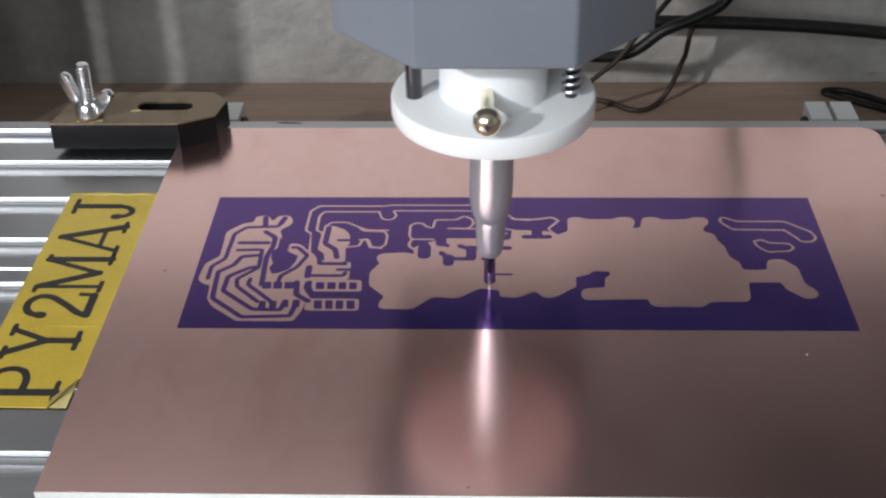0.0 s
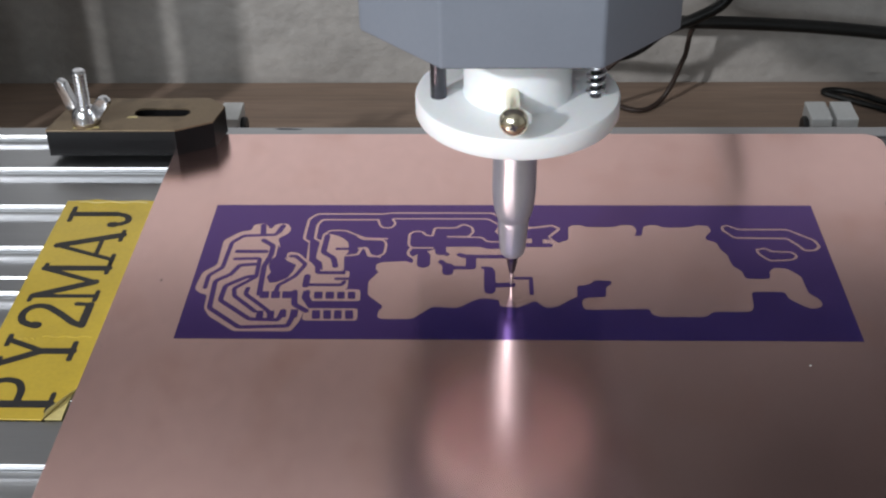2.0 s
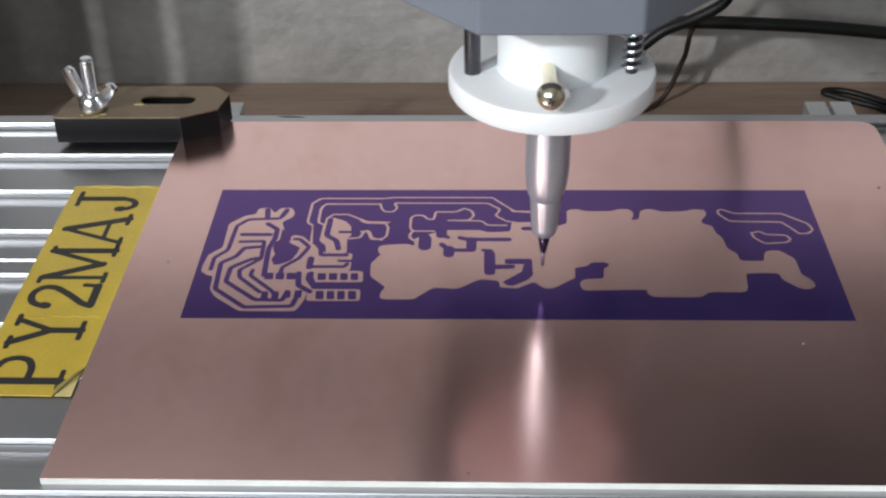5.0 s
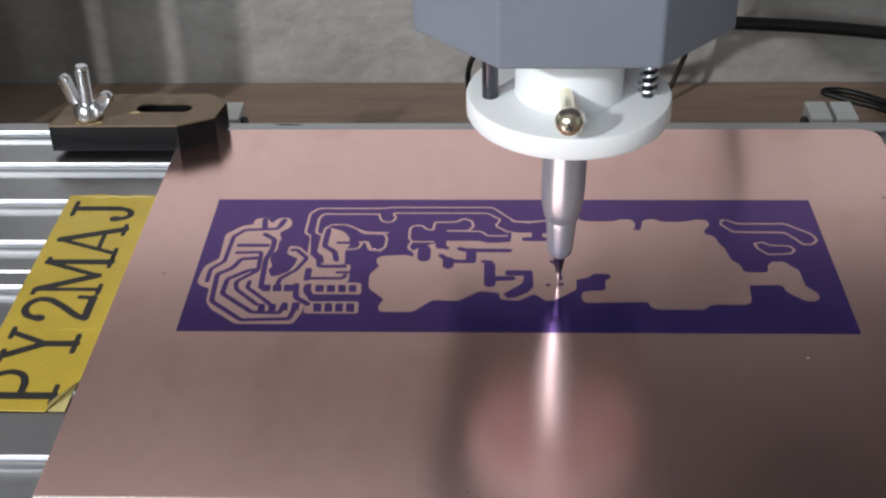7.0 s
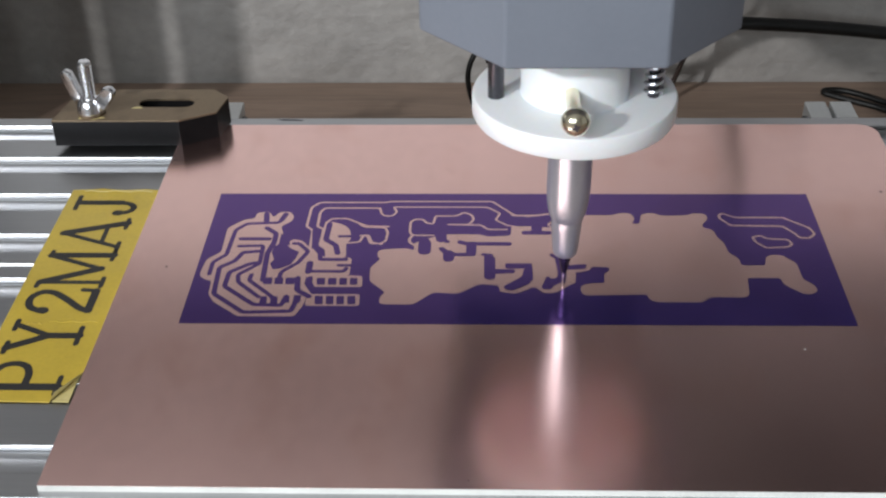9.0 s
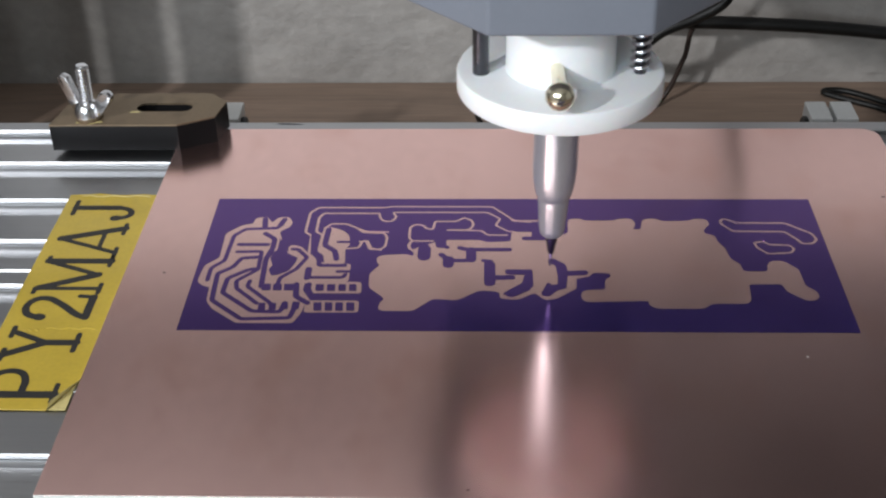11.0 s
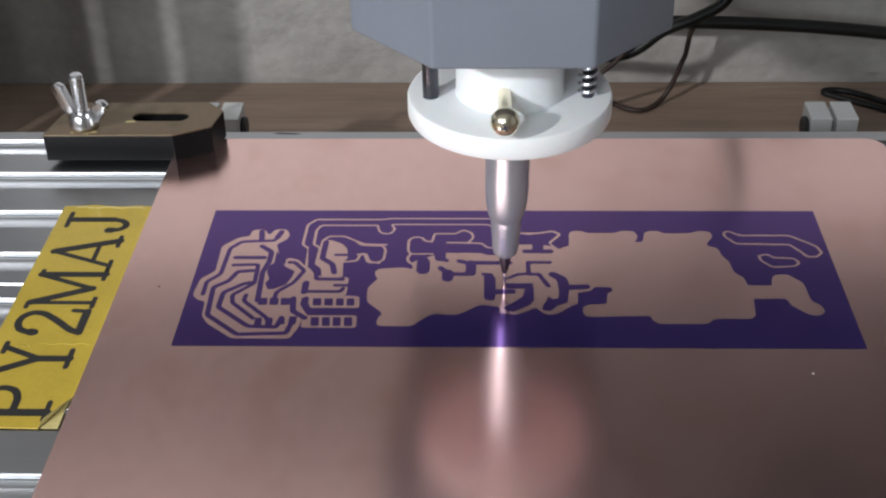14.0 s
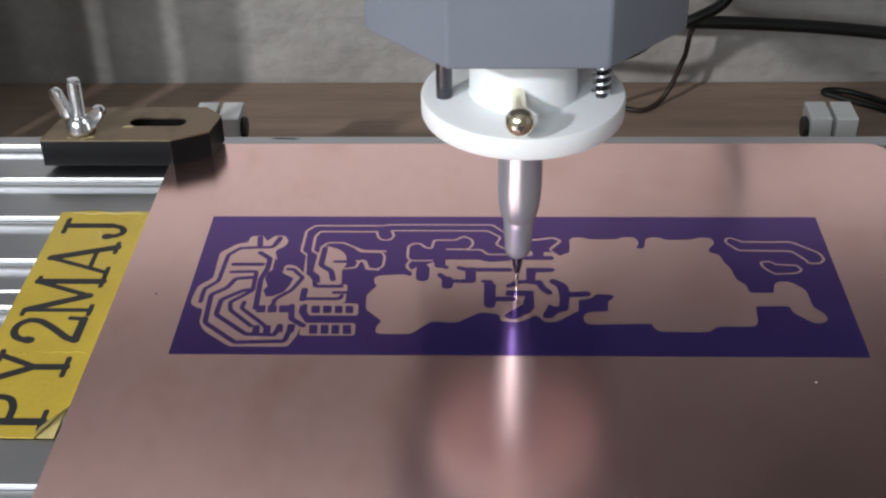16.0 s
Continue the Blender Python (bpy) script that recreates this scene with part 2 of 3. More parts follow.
bare.append([(1.25, 18.75), (1.25, 21), (1.75, 25.75), (4.75, 29), (4.5, 39.75), (8.25, 43.75), (10.75, 44.25), (11, 47), (14, 47.5), (15.5, 44.75), (16.75, 47.25), (19.5, 47.5), (20.75, 45.25), (20.5, 43), (18, 40.5), (19, 37.25), (19, 34), (21.5, 31.5), (21, 33.5), (21.75, 34.75), (24.25, 34), (26.5, 30.75), (27.25, 25.75), (26.5, 19.25), (26.5, 15.5), (28.25, 11.5), (27.5, 6.75), (27.25, 6), (26, 2.75), (13, 2.75), (6.5, 8.25), (4.75, 11.25), (4.5, 16.75), (3, 17)])
inked.append([(18.5, 37.75), (19.75, 34), (21.5, 30.75), (24, 29), (23.5, 26.25), (22.5, 23.5), (20, 21.75), (18.5, 21.5), (17.5, 24), (18.25, 25.75), (17.25, 28.75), (17.5, 31.25), (18.5, 32.5)])
inked_line.append((1.1, [(18.5, 45.75), (17.25, 42.25), (9.25, 41.75), (6.75, 38.75), (6.25, 27.75), (3.5, 24.5), (3.5, 19.5)]))
inked_line.append((1.45, [(13.5, 46.5), (14, 42.5)]))
inked_line.append((1.45, [(18.5, 46.25), (17.75, 43.5)]))
inked_line.append((1.35, [(14.5, 39.75), (17.25, 37.25), (17.25, 33), (16.25, 28.5), (16.75, 17)]))
inked_line.append((1.35, [(8.75, 34.75), (15.75, 34.75)]))
inked_line.append((1.1, [(8.75, 31.5), (14.75, 31.75), (15, 24), (10.5, 19.25), (11, 16.25), (16.75, 10.25)]))
inked_line.append((1.25, [(14, 29.25), (10.25, 28.75), (8.75, 25), (5.5, 22.25), (6, 11.5), (8.75, 9), (14, 4.25), (25, 4.75), (26, 10)]))
inked_line.append((1.25, [(14, 24.25), (12.5, 23.75), (8.25, 20.25), (8, 14.5), (16, 7.25), (22.5, 7), (23.25, 10.5)]))
inked_line.append((1.1, [(13.75, 19.25), (13.5, 17), (19.75, 10.5), (20.5, 8.75)]))
inked_line.append((1.1, [(20.5, 17.25), (20.75, 20.5), (24.25, 24.25), (26.25, 29.25), (23.5, 32.75), (22.25, 32.75)]))
inked_line.append((1.45, [(25, 18), (25.5, 13), (28.5, 10.5)]))
inked.append([(16.8, 18.1), (19.0, 18.1), (19.2, 15.4), (17, 15.4)])
inked.append([(19.5, 18.1), (21.6, 18.1), (21.8, 15.4), (19.7, 15.4)])
inked.append([(22.1, 18.1), (24.3, 18.1), (24.5, 15.4), (22.3, 15.4)])
inked.append([(17.25, 10.5), (18.75, 10.5), (19, 7.75), (17.25, 7.75)])
inked.append([(19.75, 10.5), (21.25, 10.5), (21.5, 7.75), (19.75, 7.75)])
inked.append([(22.5, 10.75), (24, 10.75), (24.25, 8), (22.5, 8)])
inked.append([(25, 11), (26.75, 11), (26.75, 8), (25, 8)])
bare_line.append((0.7, [(43, 52), (26.75, 52), (24.75, 49.5), (24.5, 40.5), (26.25, 38.75), (26.5, 30.25)]))
bare_line.append((0.7, [(42.5, 49.25), (28.25, 49.25), (27.25, 47), (27.25, 40.5), (29, 39.25), (28.75, 32), (30.5, 30.25), (31, 26.75)]))
bare.append([(26, 31.25), (27.5, 30.25), (28.75, 29), (30.75, 26.5), (37.25, 26.5), (37.25, 19), (26.5, 18.75), (26.25, 25)])
bare.append([(29, 42.5), (28.5, 33), (30.5, 30.25), (31, 26.5), (35.75, 26.5), (35.25, 33), (36.25, 34.5), (35.75, 38.75), (34.25, 41), (32, 42.25), (30.5, 42.75)])
inked_line.append((1.25, [(26.75, 38.75), (27.5, 31.25), (29.25, 28.5), (29.5, 25.75), (35.75, 25.75)]))
inked_line.append((1.65, [(27.25, 24.25), (27.25, 20.5)]))
inked_line.append((1.1, [(27.25, 20.75), (35.75, 20.75), (36.25, 22)]))
inked_line.append((1, [(34.25, 23.25), (37.25, 23.25)]))
inked_line.append((1.45, [(30.25, 41.75), (30, 34.5), (32.75, 32), (33.5, 28.5)]))
inked_line.append((1, [(33.25, 36), (36.5, 36)]))
bare_line.append((0.65, [(29.25, 42.25), (30.75, 44.25), (34.5, 44.25), (39.75, 40.75), (45.25, 40.5)]))
bare_line.append((0.7, [(35.5, 33), (38.5, 33.5), (39.25, 36.5), (40.5, 36.5), (41.5, 33.25), (44, 32.5)]))
bare.append([(26.5, 19.5), (40.4, 18.9), (40.7, 14.3), (28.8, 14.3), (27.75, 17.25)])
inked.append([(29.6, 18.0), (31.6, 18.0), (31.8, 15.25), (29.8, 15.25)])
inked.append([(32.3, 18.0), (34.3, 18.0), (34.5, 15.25), (32.5, 15.25)])
inked.append([(35.0, 18.0), (36.8, 18.0), (37.0, 15.25), (35.2, 15.25)])
inked.append([(37.5, 18.0), (39.3, 18.0), (39.5, 15.25), (37.7, 15.25)])
inked_line.append((1.35, [(28, 18), (28, 16), (29, 13.75)]))
bare_line.append((0.65, [(26.75, 19.25), (26.5, 15.5), (28.75, 11.25)]))
bare.append([(28.0, 6.8), (28.0, 11.5), (40.4, 11.5), (40.6, 6.85)])
inked.append([(29.9, 10.75), (31.8, 10.75), (32.1, 7.5), (30.2, 7.5)])
inked.append([(32.5, 10.75), (34.3, 10.75), (34.6, 7.5), (32.8, 7.5)])
inked.append([(35.0, 10.75), (36.8, 10.75), (37.0, 7.5), (35.2, 7.5)])
inked.append([(37.5, 10.75), (39.4, 10.75), (39.7, 7.5), (37.8, 7.5)])
bare_line.append((0.6, [(37.25, 52), (44, 52), (45.25, 52.5), (71.5, 52.5), (77, 46), (81, 45.25)]))
bare_line.append((0.6, [(37.5, 49.25), (42.5, 49.25), (43, 46.75), (44, 45.5), (46, 45.5), (47, 47.5), (46, 49.75), (70.25, 49.75), (73.5, 46.75), (72.25, 43.75), (75.25, 41), (77, 40.75)]))
bare_line.append((0.65, [(38, 41.5), (39.25, 40.25), (44.5, 40), (45.25, 38), (45, 34), (43.75, 32.75), (41.25, 32.75), (40.25, 36.25), (38.5, 36.25)]))
bare_line.append((0.65, [(50.75, 39.75), (50.75, 42.75), (52, 44), (54, 43.75), (54.75, 42.25), (56.5, 41.75), (57, 45.5), (62.25, 45.5), (64.25, 47.25), (66.25, 46), (66.75, 43.75), (65.5, 41.5), (60, 41.5), (68.75, 41.25), (70.25, 39.25), (75, 39.25)]))
bare_line.append((0.65, [(50.75, 39.75), (50.75, 38), (51.5, 36.5), (56.75, 36.5)]))
bare_line.append((0.75, [(51.5, 36.5), (50.75, 34.75), (51, 33.25), (52.25, 32)]))
bare.append([(43.5, 26.75), (43.25, 29.25), (44.5, 30.25), (50.5, 30.75), (52.25, 29.75), (52, 33), (56.75, 35.75), (60, 37), (68.5, 37), (70.25, 36), (76, 36.5), (76.25, 40.75), (81, 40.75), (92.25, 39.5), (91, 16.25), (90, 15.75), (86, 12.25), (83.5, 12), (81.25, 14.75), (77.25, 12), (73, 12.5), (73, 15), (68.5, 15.75), (63.25, 11.75), (57.5, 12.25), (53, 7.5), (46, 7.5), (45, 8.25), (45.25, 10.75), (46.25, 12.25), (42.25, 16.75), (42, 22.25), (44.25, 26.25)])
inked_line.append((2.75, [(58.5, 42.75), (58.75, 34.75)]))
inked_line.append((1.4, [(59, 34.5), (60.25, 33.75)]))
inked_line.append((1.3, [(52.5, 39), (57.75, 39)]))
inked_line.append((1.2, [(60, 39), (68.5, 38.75), (70.25, 37.75), (75.5, 37.75)]))
inked_line.append((1.2, [(52.25, 34.25), (55.25, 34.25)]))
inked_line.append((3.2, [(54.75, 33), (54.75, 29.5)]))
inked_line.append((1.55, [(59, 30.5), (60.25, 28.75)]))
inked_line.append((2.75, [(60.75, 28.5), (60.75, 26.25)]))
inked_line.append((1.45, [(61.5, 28), (66.5, 28)]))
inked_line.append((2.55, [(66.25, 32.5), (66.25, 28.5)]))
inked_line.append((1.55, [(63.5, 33.5), (65, 32.75), (75.5, 32.75)]))
inked_line.append((1.2, [(69.25, 28), (71, 27.75)]))
inked_line.append((2.75, [(70.75, 26.25), (70.75, 18.75)]))
half = [(86.75, 38.5), (90, 39.75), (90.25, 45), (91, 46.75), (93.75, 47), (94.75, 46), (102.25, 46), (103.25, 47), (106.5, 47), (107.5, 45), (107, 42.75), (106.25, 42), (108.5, 42), (109.25, 46.25), (110.75, 47), (113, 47), (114, 45.75), (121, 46), (122.25, 47), (125.5, 46.75), (126, 44.5), (124, 41.5), (124.25, 40.25), (126.5, 39.25), (127, 35.75), (128.25, 34), (128.75, 29), (130.75, 27), (131, 23.75), (136.75, 23.75), (137.25, 27)]
bare.append(half + [(138.5, 28.25), (141.25, 28.25), (144.25, 24.75), (144.5, 18), (146.5, 16), (147, 13.5), (145.25, 12), (143.25, 12.25), (139.5, 16), (139.25, 18.5), (131.5, 18.5), (131, 12.25), (130, 10.75), (121.5, 10.75), (119.75, 8.75), (108.75, 8.75), (107.25, 10.25), (107.5, 11.75), (92.75, 11.25), (92, 12.75), (92, 14.75), (93.25, 16), (97.75, 16.25), (98, 20.25), (99.5, 21.5), (99.25, 22.75), (95.25, 23), (94.5, 21.5), (90.5, 20.25), (90.25, 16), (87.25, 14.75), (85.75, 12)])
bare_line.append((0.7, [(129, 46.25), (130, 47), (132.75, 45), (144.75, 45), (150.5, 40.25), (151.25, 37.5), (149.75, 35.75), (147.25, 35.75), (146.5, 37.5), (144, 41), (131.25, 41.25), (128.75, 44.75), (129, 46.25)]))
bare_line.append((0.65, [(135.75, 36), (137.75, 36.75), (139.25, 35.25), (144, 35), (145, 33.25), (143.75, 31.75), (138.25, 31.25), (136, 34), (135.75, 36)]))
bare_line.append((0.8, [(76.5, 46.25), (77, 45.75), (82.5, 45.75), (86.5, 46.75), (88.25, 45.25), (85.5, 41.5), (87.25, 39.25)]))
inked.append([(85.75, 41.25), (88.25, 44.5), (90.5, 46), (90.25, 40.5), (87.75, 38.75)])
inked_line.append((2.7, [(82.75, 43.5), (82.5, 38.5)]))
inked_line.append((1.65, [(79.5, 37.75), (85.5, 37.75)]))
inked_line.append((0.7, [(71.75, 21.5), (76, 21.5)]))

def softened(pts, r, closed):
    """Cuts each corner by up to r millimetres, as a round pen nib does."""
    out = []
    n = len(pts)
    for i, (x, y) in enumerate(pts):
        if not closed and i in (0, n - 1):
            out.append((x, y))
            continue
        (ax, ay), (bx, by) = pts[i - 1], pts[(i + 1) % n]
        la, lb = math.hypot(ax - x, ay - y), math.hypot(bx - x, by - y)
        ca, cb = min(r, 0.4 * la) / max(la, 1e-6), min(r, 0.4 * lb) / max(lb, 1e-6)
        p, q = (x + (ax - x) * ca, y + (ay - y) * ca), (x + (bx - x) * cb, y + (by - y) * cb)
        out += [p, ((p[0] + q[0] + 2 * x) / 4, (p[1] + q[1] + 2 * y) / 4), q]
    return out


INK_W, INK_H = 153.0, 56.3
polys, role = [[(0, 0), (INK_W, 0), (INK_W, INK_H), (0, INK_H)]], ["sheet"]
for group, kind in ((bare, "bare"), (inked, "inked")):
    for p in group:
        polys.append(softened(p, 0.8 if kind == "bare" else 0.3, True))
        role.append(kind)
for group, kind in ((bare_line, "bare"), (inked_line, "inked")):
    for w, p in group:
        for ring in buffered(w, softened(p, 0.6, False)):
            polys.append(ring)
            role.append(kind)


def is_ink(within):
    kinds = np.array(role)
    return within[0] & (within[kinds == "inked"].any(0) | ~within[kinds == "bare"].any(0))


part("ink_mask", flat_union(polys, is_ink, 0.001, 0.02), INK, board, "drawn purple ink mask with bare copper tracks")

# strokes that the pen lays during the clip: width, start and end in seconds, path
fresh = []
fresh.append((1.75, 0.08, 0.35, [(76, 21), (72, 20.75)]))
fresh.append((0.7, 0.45, 0.8, [(70, 18.25), (69.75, 27.75), (69, 28)]))
fresh.append((1.05, 1.5, 1.75, [(80.5, 17.5), (80.5, 22.75)]))
fresh.append((1.05, 1.75, 2.2, [(80.5, 23.75), (75, 23.75)]))
fresh.append((1.05, 2.25, 2.52, [(78.75, 18.5), (74.5, 14.5)]))
fresh.append((1.05, 2.55, 2.8, [(75.25, 13.75), (80.25, 17.5)]))
fresh.append((1.75, 3.25, 3.45, [(80, 18), (80, 22.5)]))
fresh.append((1.75, 3.45, 3.62, [(79.75, 23), (75.25, 23)]))
fresh.append((1.85, 3.65, 4.1, [(79.75, 21.25), (79, 17), (75.25, 14.25)]))
fresh.append((1.75, 4.1, 4.5, [(76, 14), (79.5, 16.5)]))
fresh.append((1.05, 6.35, 6.8, [(85.75, 28), (86.75, 27)]))
fresh.append((1.05, 6.8, 7.1, [(87, 26.75), (87.5, 20.75), (87.25, 17.75)]))
fresh.append((1.05, 7.1, 7.35, [(87, 17.5), (84.25, 17.25), (83.5, 14.25)]))
fresh.append((1.05, 7.4, 7.6, [(84.5, 14), (86.25, 16.25), (88.25, 17)]))
fresh.append((1.05, 7.6, 7.75, [(88.75, 23), (93.5, 23.5)]))
fresh.append((1.05, 7.75, 7.95, [(93.25, 22.5), (89.25, 22.25)]))
fresh.append((1.75, 8.6, 8.9, [(83.75, 14.75), (84.75, 17), (86.25, 17.25)]))
fresh.append((1.85, 8.9, 9.2, [(86.75, 17.25), (88, 18.5), (88.5, 23)]))
fresh.append((1.55, 9.2, 9.45, [(89.25, 23), (93.5, 23)]))
fresh.append((2.05, 9.5, 9.68, [(88.5, 23), (88, 26), (85.75, 28)]))
fresh.append((2.25, 10, 10.7, [(87.75, 17.75), (88.25, 23.75), (87.5, 26.25)]))
fresh.append((2.05, 10.1, 10.5, [(86.25, 17), (84.5, 16.5), (83.75, 14.5)]))
fresh.append((1.15, 12.55, 12.85, [(82.25, 28), (80.5, 28)]))
fresh.append((1.15, 12.9, 13.1, [(82.5, 28), (83.25, 26), (84.5, 23.25)]))
fresh.append((1.15, 13.15, 13.4, [(80, 28.5), (80, 32.75)]))
fresh.append((1.15, 13.4, 13.55, [(80, 33), (85.25, 33)]))
fresh.append((1.05, 13.6, 14.05, [(80.5, 28.25), (77.5, 28), (75, 26.25)]))
fresh.append((0.95, 14.1, 14.32, [(75.25, 25.75), (77.75, 27.5), (80, 27.75)]))
fresh.append((1.75, 14.9, 15.15, [(84.5, 23.5), (83.25, 25.25), (82.5, 27)]))
fresh.append((1.85, 15.15, 15.4, [(82, 27.5), (80, 28)]))
fresh.append((1.55, 15.45, 15.65, [(80.25, 32.25), (85.5, 32.75)]))
fresh.append((1.75, 15.7, 15.95, [(81, 31.25), (80.5, 28.5)]))
fresh.append((0.95, 5.25, 5.29, [(84.42, 18.27), (84.67, 18.27)]))
fresh.append((0.95, 5.72, 5.76, [(87.5, 18.52), (87.75, 18.52)]))
fresh.append((0.95, 11.35, 11.39, [(80.25, 32.63), (80.5, 32.63)]))
fresh.append((0.95, 11.75, 11.79, [(82.25, 27.72), (82.5, 27.72)]))

pen_strokes = []
for w, t0, t1, path in fresh:
    legs = []
    for (x0, y0), (x1, y1) in zip(path, path[1:]):
        n = max(1, round(math.hypot(x1 - x0, y1 - y0) / 1.6))
        legs += [((x0 + (x1 - x0) * k / n, y0 + (y1 - y0) * k / n), (x0 + (x1 - x0) * (k + 1) / n, y0 + (y1 - y0) * (k + 1) / n)) for k in range(n)]
    for i, leg in enumerate(legs):
        lift = 0.024 + 0.0006 * (len(pen_strokes) % 40)
        ob = part("ink_stroke", prism(buffered(w, leg)[0], lift - 0.02, lift), INK, board)
        pen_strokes.append((ob, t0 + (t1 - t0) * (i + 0.5) / len(legs)))

# specks and scratches on the copper
for x, y, r in ((139.5, -8.4, 0.3), (172.5, 57.5, 0.5), (-7.5, 22.5, 0.35), (66.5, -49.6, 0.3)):
    part("speck", prism([(x + r * math.cos(k), y + 0.6 * r * math.sin(k)) for k in (0.3, 1.1, 2.2, 3.0, 4.1, 5.3)], 0.001, 0.03), FIBRE if 100 < x < 150 else DARK_STEEL, board, "small speck of dirt")

# ---- the yellow sticker ----
sticker = thing("yellow_sticker", "yellow sticker with black letters, stuck on the aluminium bed", "sticker")
part("backing", prism([(-41.2, -25.6), (-22.5, -25.9), (-17.6, -15.5), (-17.6, 60.3), (-21, 60.8), (-26, 60.2), (-30, 60.6), (-33, 61.2), (-36, 60.6), (-40.8, 60.4), (-41.1, 20)], -1.59, -1.3, 0.08, 1), YELLOW, sticker)
bm = bmesh.new()
fold = [(-22.5, -25.9, -1.35), (-17.6, -15.5, -1.35), (-19.0, -20.5, 0.2), (-21.6, -24.5, 0.15)]
lo = [bm.verts.new(q) for q in fold]
hi = [bm.verts.new((x + 0.1, y - 0.1, z + 0.15)) for x, y, z in fold]
bm.faces.new(lo[::-1]), bm.faces.new(hi)
for i in range(4):
    bm.faces.new((lo[i], lo[(i + 1) % 4], hi[(i + 1) % 4], hi[i]))
part("curled_corner", bm, TAPE, sticker, "curled pale corner of the sticker")
part("tape_edge", prism([(-22.0, -25.7), (-18.4, -25.7), (-18.4, -17.5)], -1.59, -1.36), TAPE, sticker, "clear tape edge")
# creases as low ridges; glare on the back one is put into its colour
for y, x0, x1 in ((59.7, -37.5, -19.2), (2.2, -30.5, -19.0), (1.4, -36.5, -32.0)):
    part("tape_crease", sweep([Vector((x0 + (x1 - x0) * k / 9, y + 0.4 * math.sin(k * 1.9), -1.3)) for k in range(10)], 0.22, 6, flat=0.5), TAPE if y > 50 else YELLOW, sticker, "raised crease in the tape, the back one paler to stand in for glare")


def letter(y0, strokes):
    """A slab-serif letter lying on its side: strokes are width and a path of (along, up)."""
    rings = [r for w, p in strokes for r in buffered(w, softened([(-21.6 - v, y0 + u) for u, v in p], 1.1, False))]
    part("letter", flat_union(rings, lambda within: within.any(0), -1.32, -1.27), BLACK, sticker, "black printed slab-serif letter")


letter(-22.5, [(2.3, [(1.5, 0.6), (1.5, 16)]), (1.7, [(1.5, 16), (6, 16), (8.7, 14.7), (9.6, 12), (8.7, 9.2), (6, 7.9), (1.5, 7.9)]), (1.2, [(-0.8, 0.6), (4.8, 0.6)]), (1.2, [(-0.8, 16.2), (2, 16.2)])])
letter(-8.7, [(2.1, [(5.6, 0.6), (5.6, 7.5)]), (2.1, [(5.6, 7.5), (1.1, 16)]), (1.6, [(5.6, 7.5), (9.6, 16)]), (1.3, [(2.6, 0.6), (8.6, 0.6)]), (1.3, [(-0.6, 16.1), (3.1, 16.1)]), (1.3, [(7.8, 16.1), (11.2, 16.1)])])
letter(5.1, [(2.5, [(1.2, 11.5), (1.4, 12.2)]), (1.8, [(1.2, 12.5), (2.2, 15), (4.5, 16.1), (7, 15.8), (8.8, 13.8), (8.5, 11), (5.5, 7), (2.2, 3.4), (1.2, 1.2)]), (2.0, [(1.2, 1.1), (9.2, 1.1)]), (1.4, [(9.2, 1.1), (9.5, 4.3)])])
letter(16.5, [(1.4, [(1.2, 0.6), (1.2, 16)]), (2.2, [(1.3, 15.6), (6.9, 2.4)]), (1.5, [(6.9, 2.4), (12.4, 15.8)]), (2.2, [(12.7, 0.6), (12.7, 16)]), (1.2, [(-0.6, 0.6), (3, 0.6)]), (1.2, [(10.6, 0.6), (14.5, 0.6)]), (1.2, [(-0.6, 16.1), (1.4, 16.1)]), (1.2, [(12.6, 16.1), (14.4, 16.1)])])
letter(31.6, [(1.4, [(7.6, 16), (1.3, 0.6)]), (2.3, [(7.6, 15.8), (12.3, 0.6)]), (1.2, [(3.2, 5.2), (10.8, 5.2)]), (1.2, [(-0.5, 0.6), (3.3, 0.6)]), (1.2, [(9.8, 0.6), (14.2, 0.6)])])
letter(47.2, [(1.3, [(3.5, 16.1), (9.7, 16.1)]), (2.2, [(6.6, 15.8), (6.6, 4.5)]), (1.7, [(6.6, 4.5), (6.0, 2), (4.6, 0.7), (3, 0.8), (1.8, 2.2), (1.5, 4.2)]), (2.5, [(1.6, 4.0), (1.6, 4.6)])])

# ---- the clamp on the board's corner, with its bolt and wing nut ----
clamp = thing("clamp_plate", "bronze clamp plate with black sides, bolted over the board's corner", "clamp")
CL = [(-51.3, 82), (-15.6, 82.1), (-5.8, 87), (-4.0, 96), (-9, 101), (-47.5, 101)]
SLOT = [(-21 + 2.5 * math.cos(radians(k)) - 5.4, 92.4 + 2.5 * math.sin(radians(k))) for k in range(90, 271, 20)] + [(-15.6 + 2.5 * math.cos(radians(k)), 92.4 + 2.5 * math.sin(radians(k))) for k in range(-90, 91, 20)]
part("top_face", flat_union([CL, SLOT], lambda within: within[0] & ~within[1], 7.56, 8.05), CLAMP_TOP, clamp, "scuffed bronze-coloured top with a slot")
part("side_body", flat_union([CL, SLOT], lambda within: within[0] & ~within[1], 0.03, 7.55), CLAMP_SIDE, clamp, "black painted clamp body")
for x, y, a in ((-28.9, 89.6, 0.9), (-38.0, 83.6, 0.8), (-43.2, 83.4, 0.5), (-39.6, 82.9, 0.4)):
    part("scuff", prism([(x - 1.6 * a, y - 0.5), (x + 1.9 * a, y - 0.35), (x + 1.2 * a, y + 0.5), (x - 1.1 * a, y + 0.4)], 8.04, 8.07), TAPE, clamp, "worn pale patch")
washer = thing("flat_washer", "small worn washer under the wing nut", "washer", at=(-41, 86.5, 8.05))
